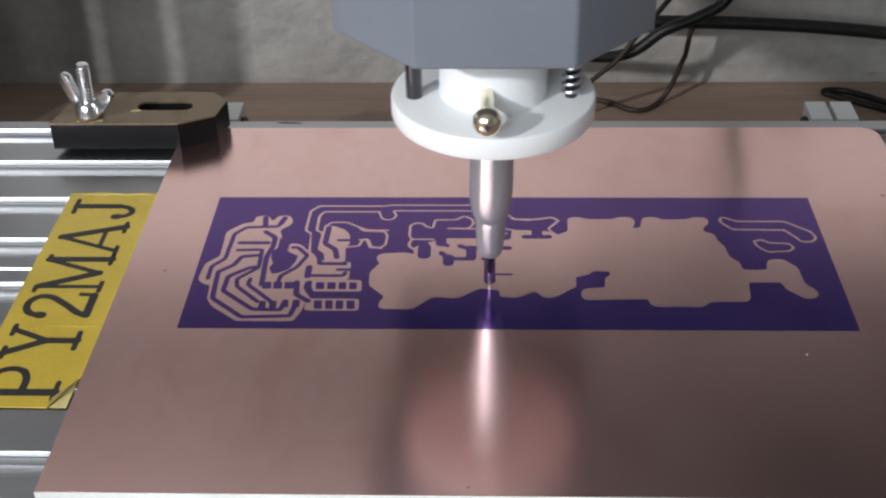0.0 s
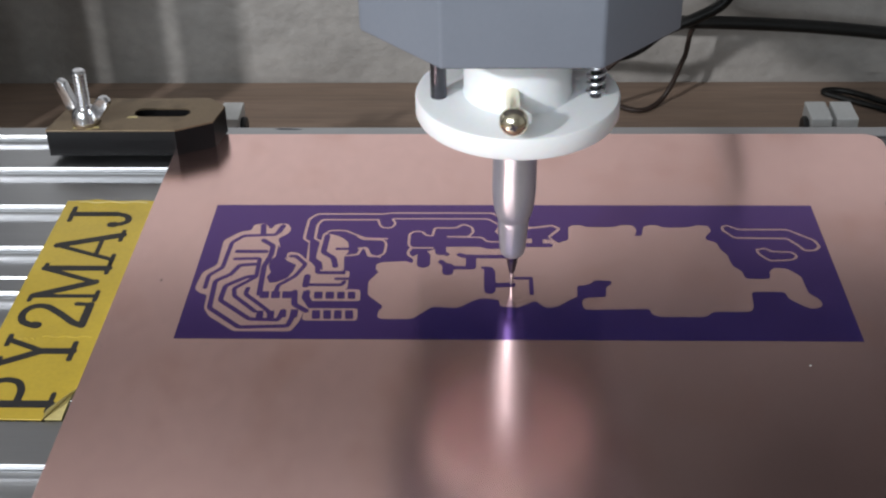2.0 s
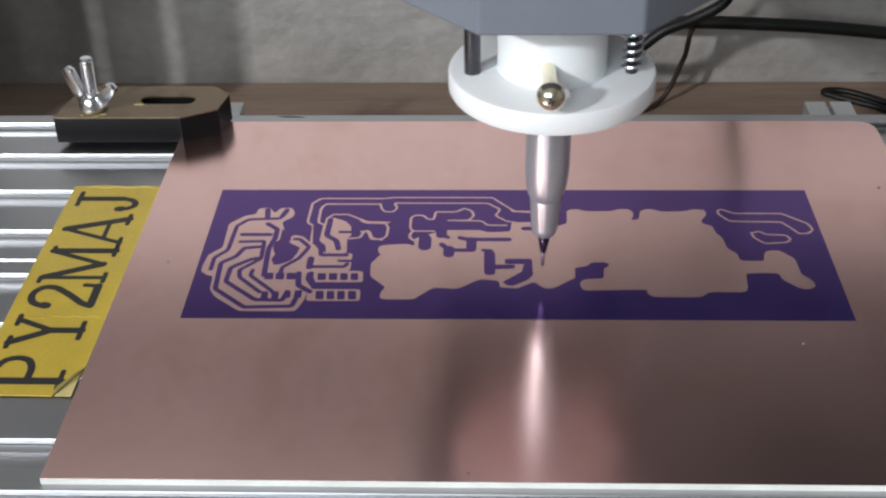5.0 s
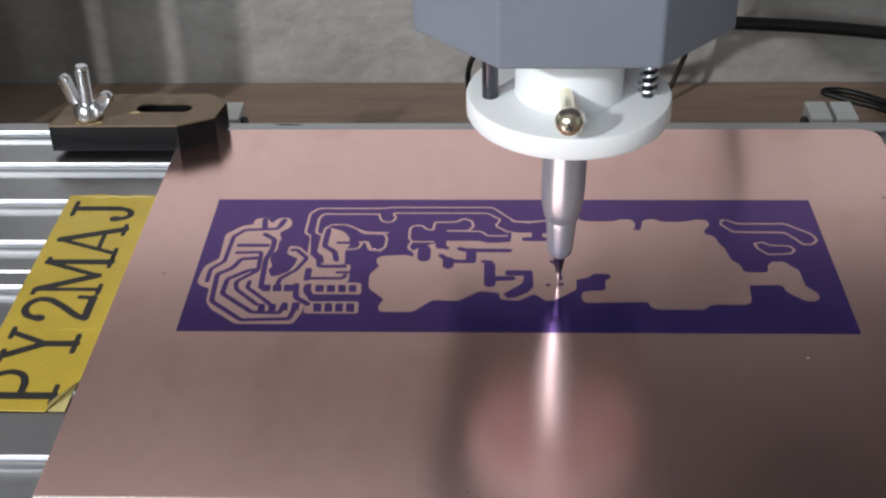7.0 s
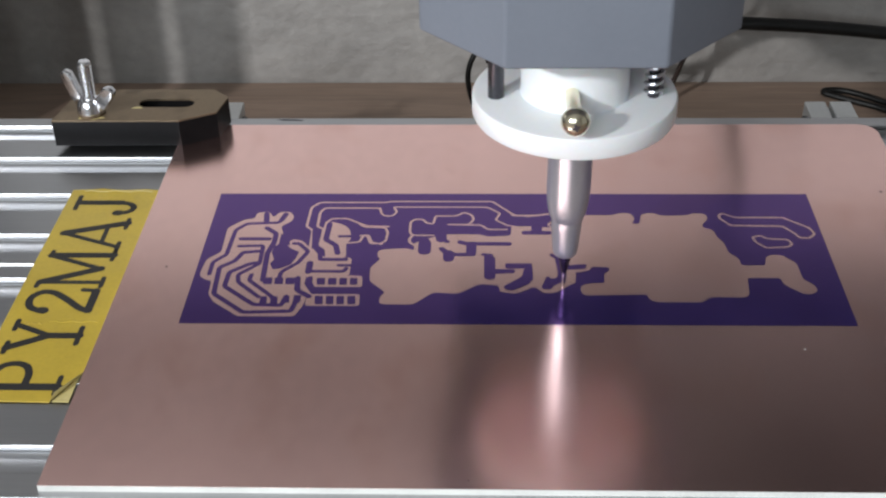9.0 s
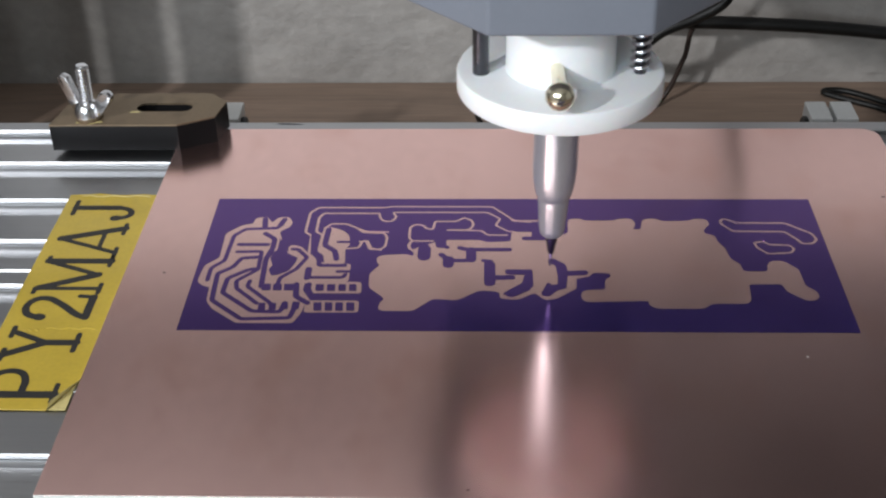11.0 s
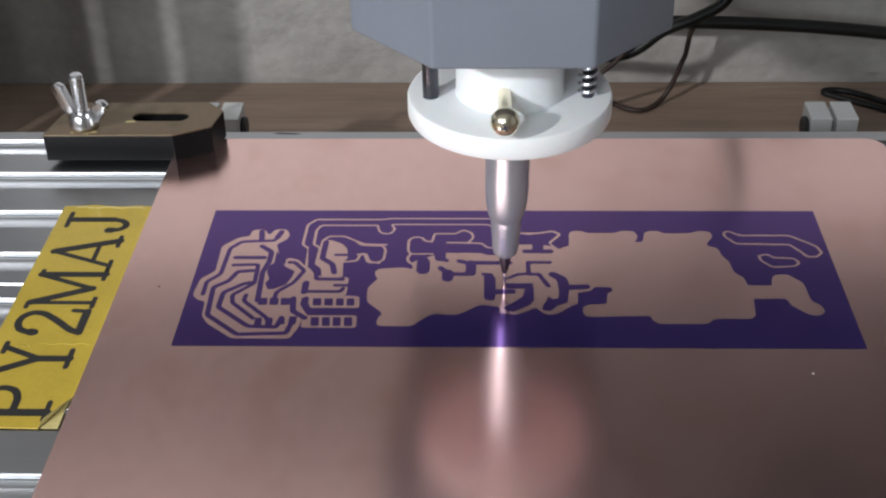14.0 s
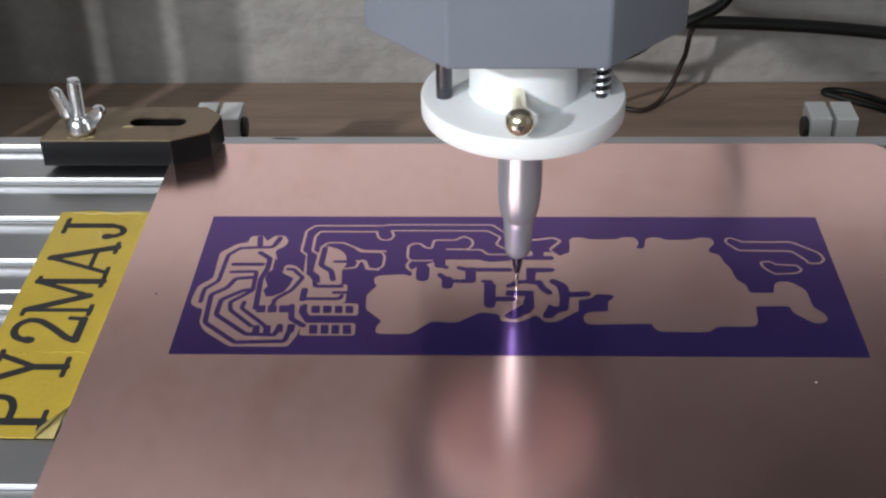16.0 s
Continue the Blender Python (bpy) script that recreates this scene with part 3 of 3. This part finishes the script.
part("ring", lathe([(3.9, 0), (3.9, 0.5), (3.5, 0.7), (1.6, 0.7)], 32), CLAMP_TOP, washer, smooth=True)
nut = thing("wing_nut", "shiny zinc wing nut tightened on the clamp", "wing nut", at=(-41, 86.5, 8.75))
part("hub", lathe([(1.8, 0.0), (3.7, 0.0), (3.9, 0.4), (3.6, 2.0), (3.0, 3.7), (2.3, 4.2), (1.9, 4.2)], 32), STEEL, nut, smooth=True)
for side, turn in ((-1, 0), (1, 0)):
    bm = bmesh.new()
    sec = [(1.4, 0.8), (3.0, 0.9), (4.2, 3.4), (5.9, 7.2), (6.1, 8.6), (5.0, 9.4), (3.6, 8.9), (2.6, 6.0), (1.4, 3.2)]
    if side > 0:
        sec = [(1.4, 0.8), (3.0, 0.8), (4.6, 2.4), (6.5, 5.2), (6.9, 6.6), (6.0, 7.6), (4.6, 7.4), (3.0, 5.0), (1.4, 3.2)]
    prism([(side * x * 1.4, y * 1.2) for x, y in sec], -1.15, 1.15, 0.35, 2, bm)
    for v in bm.verts:
        v.co = Matrix.Rotation(radians(-20), 3, "Z") @ Vector((v.co.x, -v.co.z - 0.1 * v.co.x, v.co.y))
    part("wing", bm, STEEL, nut, smooth=True)
bolt = thing("clamp_bolt", "threaded zinc clamp bolt standing a little askew", "bolt", at=(-41, 86.5, 7.6))
prof = [(1.8, 0)]
for k in range(16):
    prof += [(1.15, 1.0 * k + 0.05), (1.15, 1.0 * k + 0.2), (1.85, 1.0 * k + 0.45), (1.85, 1.0 * k + 0.7)]
prof += [(1.7, 16.2), (1.4, 16.5), (0.5, 16.6)]
part("thread", lathe(prof, 28, m=Matrix.Rotation(radians(1.5), 4, "Y")), STEEL, bolt)

# ---- the tool head ----
head = thing("tool_head", "grey faceted tool head with a white sprung pen holder", "machine head", at=(79.75, 17, 0))
BZ = 68.0
part("block", prism([(-15.4, -25), (15.4, -25), (32.2, -7), (32.2, 30), (-32.2, 30), (-32.2, -7)], BZ, BZ + 78, 0.7, 3), GREY, head, smooth=True)
for x, r in ((-16.7, 1.7), (16.3, 1.2)):
    part("guide_pin", lathe([(r - 0.1, 49.0), (r, 49.3), (r, 78)], 24), DARK_STEEL, head, "dark steel guide pin", smooth=True, move=(x, -2.9, 0))
# carriage out of view, shaped so its dark reflection fits the camera's view
part("carriage", box(-28, 30.02, 60.5, 28, 88, 100, 1.0), GANTRY, head, "dark slide carriage hidden behind the block, shaped to fit its reflection in the copper")
holder = new("pen_holder")
holder.parent = head
part("flange", lathe([(5, 46.0), (20.9, 46.0), (21.5, 46.3), (21.8, 46.9), (21.8, 50.4), (21.5, 51.0), (20.9, 51.2), (5, 51.2)], 128), WHITE, holder, smooth=True)
part("collar", lathe([(5, 51.1), (11.7, 51.1), (11.45, 51.5), (11.45, 72), (5, 72)], 80), WHITE, holder, smooth=True)
# the pen leans a little in its holder
LEAN = Matrix(((1, 0, 0.0105, -0.62), (0, 1, 0, 0), (0, 0, 1, 0), (0, 0, 0, 1)))
part("pen_barrel", lathe([(3, 60), (4.95, 60), (4.92, 27), (4.68, 23.6), (4.38, 21.6), (4.0, 20.0), (3.68, 19.4), (3.52, 19.1), (3.55, 18.7), (3.45, 17.8), (2.97, 11), (2.72, 9.7), (2.3, 9.15), (1.3, 8.95)], 64, m=LEAN), PEN_METAL, holder, "satin silver metal pen barrel", smooth=True)
part("tip_cone", lathe([(1.0, 9.0), (1.4, 8.85), (1.3, 7.4), (0.75, 4.3), (0.6, 3.8), (0.4, 3.7)], 32, m=LEAN), TIP_DARK, holder, "dark tapered pen nose", smooth=True)
part("pen_tip", lathe([(0.4, 4.4), (0.42, 3.6), (0.4, 0.7), (0.2, 0.05)], 32, m=LEAN), TIP_METAL, holder, "fine steel pen tip", smooth=True)
AX = Matrix.Rotation(radians(90), 4, "X")
part("thumb_screw", lathe([(1.0, 9.0), (1.5, 9.0), (1.5, 20.5), (1.9, 21.0), (2.6, 21.6), (2.9, 22.6), (2.9, 23.4), (2.55, 24.5), (1.7, 25.4), (0.7, 25.75)], 40, m=Matrix.Translation((-1.3, 0, 55.9)) @ AX), BRASS, holder, "polished brass thumb screw", smooth=True)
# no hollow is cut: a dark raised cross gives the recess its shade
cross = [(x * 0.6, y * 0.6) for x, y in ((-1.35, -0.4), (-0.4, -0.4), (-0.4, -1.35), (0.4, -1.35), (0.4, -0.4), (1.35, -0.4), (1.35, 0.4), (0.4, 0.4), (0.4, 1.35), (-0.4, 1.35), (-0.4, 0.4), (-1.35, 0.4))]
bm = prism(cross, 24.9, 25.79)
bm.transform(Matrix.Translation((-1.3, 0, 55.9)) @ AX @ Matrix.Rotation(radians(20), 4, "Z"))
part("cross_shade", bm, TIP_DARK, holder, "slightly raised dark cross on the screw head, a recess's shade put into its colour")
coil = [Vector((16.3 + 1.72 * math.cos(2 * math.pi * k / 14), -2.9 + 1.72 * math.sin(2 * math.pi * k / 14), 51.6 + k / 14 * 1.8)) for k in range(14 * 10)]
part("spring", sweep(coil, 0.43, 8), TIP_METAL, holder, "small coiled steel spring", smooth=True)
# ---- the machine's fixed parts, and unseen things added to shape the light ----
def shaft_support(x0, knob):
    sup = thing("shaft_support", "light grey split aluminium shaft support with a black clamp knob", "shaft support", "shaft supports behind the bed", at=(x0, 118, -50))
    part("base", box(0, 0, 0.02, 14.2, 11.6, 24, 0.4), ALU_LIGHT, sup)
    part("left_jaw", box(0.02, 0.02, 24, 6.4, 11.58, 40, 0.35), ALU_LIGHT, sup)
    part("right_jaw", box(7.7, 0.02, 24, 14.18, 11.58, 40, 0.35), ALU_LIGHT, sup)
    # closed black disc on the front face, painting the shade of the shaft hole
    part("hole_disc", lathe([(0.5, -0.25), (3.3, -0.25), (3.3, 6)], 24, m=Matrix.Translation((7.3, 0, 22)) @ AX.inverted()), BLACK, sup, "black disc, the shade of the shaft hole put into its colour")
    side = -1 if knob < 0 else 1
    part("clamp_knob", lathe([(1.0, 0), (3.2, 0.0), (3.4, 0.4), (3.4, 1.2), (3.0, 1.6), (0.8, 1.7)], 28, m=Matrix.Translation((0.0 if side < 0 else 14.2, 4.5, 34.8)) @ Matrix.Rotation(radians(90 * side), 4, "Y")), BLACK, sup, "black plastic knob", smooth=True)
    return sup


shaft_support(168.6, -1)
shaft_support(-20.6, 1)
# assumed gantry out of view; beam heights chosen to shade the upper wall
gantry = thing("machine_gantry", "unseen dark gantry with side uprights, its cross beams set to shade the wall", "gantry", at=(0, 0, -50))
part("upright", box(-310, 20, 0, -262, 84, 330, 1), GANTRY, gantry)
part("upright", box(340, 20, 0, 388, 84, 330, 1), GANTRY, gantry)
part("cross_beam", box(-262, 52, 262, 72, 84, 390, 1), GANTRY, gantry)
part("cross_beam", box(72.02, 52, 284, 340, 84, 390, 1), GANTRY, gantry)
# unseen box added on the wall; darkens what the copper reflects at right
reflected_box = thing("reflected_box", "unseen grey box added on the wall so that the copper reflects it dark", "control box", at=(108, 223.5, 137))
part("housing", box(0, -27, 0, 345, 0, 270, 2.0), BOX_GREY, reflected_box)
part("lid", box(4, -29, 4, 341, -27.02, 266, 0.8), BOX_GREY, reflected_box)
# unseen plates added beside the bed to cast shadow bands on the wall
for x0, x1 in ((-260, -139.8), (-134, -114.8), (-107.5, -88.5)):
    plate = thing("shadow_plate", "unseen dark plate beside the bed, added to shade the left of the wall", "machine plate", "end plates beside the bed", at=(x0, 116, -50))
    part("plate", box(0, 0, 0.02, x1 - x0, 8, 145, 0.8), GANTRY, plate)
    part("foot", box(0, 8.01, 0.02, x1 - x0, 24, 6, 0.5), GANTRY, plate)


def cable(label, pts, r, flat=1.0, name="cable", material=RUBBER):
    ob = part(name, sweep(smooth_path(pts), r, 12, flat=flat), material, smooth=True)
    return tagged(ob, label, "cable", "cables behind the machine")


cable("thick black cable sagging along the wall", [(113.5, 203, -14.8), (118, 203, -15.1), (131, 202, -15.4), (149, 202, -15.6), (169.5, 202, -16.4), (190, 202, -17.7), (214, 202, -20.1), (260, 202, -26)], 2.4)
cable("black cable rising beside the tool head", [(70, 186, -22), (88, 182, -18.2), (101.5, 180, -18.0), (109, 180, -18.7), (116, 180, -18.3), (122.7, 180, -15.6), (131, 180, -8.9), (142, 180, -4.0), (151, 180, 2.3), (155, 183, 14), (158, 187, 34), (160.6, 190, 54), (163.8, 190, 65), (166.3, 190, 75), (165.5, 190, 84), (161, 190, 93), (148, 191, 106), (120, 194, 124)], 2.0)
cable("thin grey-brown wire rising past the cable bundle", [(158, 182, 62), (146, 179, 30), (137, 177, 13), (130, 176.5, 2.3), (122, 176.5, -8.2), (115.8, 176.5, -17.6), (109.4, 178, -24.6), (106, 179, -28.3), (101, 182, -36), (97, 186, -45), (92, 190, -49)], 0.9, material=WIRE)
cable("thin brown wire drooping onto the table", [(150, 202.5, -15.5), (146.5, 204, -17.0), (144.4, 205, -21.4), (143.4, 205, -29.3), (142.0, 205, -33.9), (139.7, 205, -40.9), (136.6, 204, -46.6), (132.2, 200.6, -48.9), (127.7, 197.7, -49), (122.6, 198.8, -49), (116.7, 203.9, -49), (110.5, 206.7, -49), (98, 212, -49)], 0.95, material=WIRE)
cable("black cable loop lying on the table", [(262, 165, -48.7), (240, 184, -48.7), (220, 202.5, -48.7), (207.5, 212.0, -48.7), (200, 213.2, -48.7), (198.2, 211.3, -48.7), (201, 208.8, -48.7), (209.3, 203.2, -48.7), (218, 197.2, -48.7), (240, 178, -48.7), (258, 160, -48.7)], 1.2)
cable("dark wire curving down behind the tool head", [(75, 172, 4), (68, 171, -9), (64.2, 170, -17), (63.7, 171, -25), (66.0, 174, -36), (68.5, 181, -46), (73, 184, -48.9), (80, 178, -48.9), (86, 166, -48.9)], 0.95)

# ---- unseen stand added for the lamp behind the viewer ----
lamp = thing("added_lamp_stand", "unseen dark lamp stand with a small shade, added to carry the side light", "lamp", at=(LAMP.x * 1000, LAMP.y * 1000, -740))
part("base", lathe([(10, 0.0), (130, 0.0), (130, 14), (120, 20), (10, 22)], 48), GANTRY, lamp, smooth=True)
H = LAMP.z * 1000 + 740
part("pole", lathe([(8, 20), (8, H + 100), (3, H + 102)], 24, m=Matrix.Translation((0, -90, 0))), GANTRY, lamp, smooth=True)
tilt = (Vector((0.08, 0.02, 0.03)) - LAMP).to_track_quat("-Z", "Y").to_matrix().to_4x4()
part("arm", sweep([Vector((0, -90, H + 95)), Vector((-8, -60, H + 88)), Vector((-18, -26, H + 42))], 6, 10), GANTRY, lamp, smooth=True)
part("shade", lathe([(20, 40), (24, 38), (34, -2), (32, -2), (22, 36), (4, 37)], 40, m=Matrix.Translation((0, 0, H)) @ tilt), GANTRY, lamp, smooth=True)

# ---- what moves ----
BED_ROWS = [(0, 0), (0.2, -0.8), (0.4, -2.6), (0.5, -6.22), (0.7, -8.2), (1.0, -7.83), (1.2, 2.0), (1.5, 1.97), (1.7, -1.5), (1.8, -3.5), (2.0, -3.8), (2.2, -4.0), (2.4, 2.9), (2.5, 4.93), (2.6, 4.95),
            (2.8, 2.4), (3.0, 2.47), (3.2, 2.4), (3.35, -2.5), (3.5, -4.48), (3.7, -4.6), (4.2, 2.0), (4.8, 4.6), (5.3, 2.0), (5.8, 1.8), (6.0, 0.94), (6.1, -2.5), (6.3, -3.4), (6.7, -3.5), (6.85, -3.9), (7.0, -1.11),
            (7.1, 2.0), (7.3, 5.0), (7.5, 2.18), (7.7, -3.7), (8.0, -4.17), (8.15, -2.5), (8.3, 3.7), (8.5, 4.88), (8.7, 5.5), (9.0, 1.79), (9.3, -3.3), (9.5, -5.25), (9.7, -9.2), (10.2, -4.0),
            (10.7, 1.5), (11.2, -3.5), (11.6, -7.6), (11.8, -8.2), (12.0, -8.37), (12.5, -8.72), (12.7, -8.3), (13.0, -5.19), (13.2, -5.4), (13.5, -13.02), (13.65, -12.8), (14.0, -6.45), (14.3, -8.0),
            (14.5, -8.17), (14.75, -2.6), (15.0, -5.02), (15.25, -7.5), (15.5, -12.39), (15.65, -12.3), (16.0, -9.35)]
# seconds, head x as pixels in the camera's view, pen lift in millimetres
HEAD_ROWS = [(0, 864, 0), (0.2, 906, 0), (0.35, 880, 0), (0.5, 864, 0), (0.7, 847, 0), (0.8, 843, 0), (0.9, 844, 5.0), (1.0, 844, 5.75), (1.1, 885, 5.75), (1.25, 938, 5.75), (1.35, 940, 2.5), (1.42, 940, 0),
             (1.5, 940, 0), (1.8, 938, 0), (2.0, 911, 0), (2.2, 899, 0), (2.35, 922, 0), (2.5, 897, 0), (2.6, 908, 0), (2.8, 938, 0), (2.87, 940, 1.5), (3.0, 942, 5.6), (3.1, 942, 3.5), (3.2, 942, 0), (3.4, 938, 0), (3.5, 914, 0),
             (3.6, 889, 0), (3.7, 916, 0), (4.0, 905, 0), (4.6, 925, 0), (4.8, 930, 5.6), (5.1, 990, 5.6), (5.25, 990, 0), (5.4, 990, 4.5), (5.6, 1010, 4.5), (5.72, 1010, 0), (5.8, 1010, 0), (5.9, 1011, 5.6), (6.0, 1013, 5.75),
             (6.2, 1014, 5.4), (6.3, 1014, 0), (6.5, 1013, 0), (6.7, 1013, 0), (6.85, 1000, 0), (7.0, 1010, 0), (7.1, 992, 0), (7.3, 975, 0), (7.5, 1013, 0), (7.7, 1033, 0), (7.9, 1017, 0), (8.0, 1021, 1.15), (8.1, 1018, 5.5), (8.3, 972, 5.3),
             (8.4, 968, 2.5), (8.5, 967, 0.45), (8.6, 967, 0), (8.7, 980, 0), (9.0, 1021, 0), (9.3, 1058, 0), (9.5, 1021, 0), (9.7, 997, 0), (10.0, 1030, 0), (10.5, 985, 0), (10.8, 1010, 0), (10.95, 1005, 5.5), (11.2, 945, 5.5), (11.35, 943, 0),
             (11.5, 945, 4.0), (11.65, 958, 4.0), (11.75, 958, 0), (11.8, 958, 0), (12.0, 960, 0), (12.05, 960, 2.0), (12.15, 961, 5.5), (12.25, 960, 5.5), (12.4, 944, 2.3), (12.47, 942, 0), (12.5, 942, 0), (12.6, 942, 0), (12.9, 955, 0),
             (13.0, 965, 0), (13.2, 962, 0), (13.5, 985, 0), (13.8, 937, 0), (14.0, 896, 0), (14.1, 900, 0), (14.3, 940, 0), (14.4, 942, 3.8), (14.5, 943, 5.75), (14.6, 965, 5.75), (14.75, 992, 5.2), (14.88, 990, 0), (15.0, 980, 0), (15.3, 948, 0),
             (15.5, 989, 0), (15.6, 995, 0), (15.8, 955, 0), (16.0, 922, 0)]
ON_BED = [bed, board, sticker, clamp, washer, nut, bolt]


def motions():
    for ob in ON_BED:
        home = ob.location.copy()
        walk(ob, [(t, pose(home.x, home.y + y * 0.001, home.z)) for t, y in BED_ROWS])
    # fresh ink rises out of the board as the pen passes
    for ob, t in pen_strokes:
        t = max(t, 0.06)
        walk(ob, [(0, pose(0, 0, -0.0005)), (t - 0.04, pose(0, 0, -0.0005)), (t, pose(0, 0, 0)), (16, pose(0, 0, 0))])
    # the head rises a little more than the sprung holder
    walk(head, [(t, pose(0.07975 + (s - 941) * 0.00011, 0.017, lift * 0.001 * 1.22)) for t, s, lift in HEAD_ROWS])
    walk(holder, [(t, pose(0, 0, -lift * 0.001 * 0.22)) for t, s, lift in HEAD_ROWS])


motions()
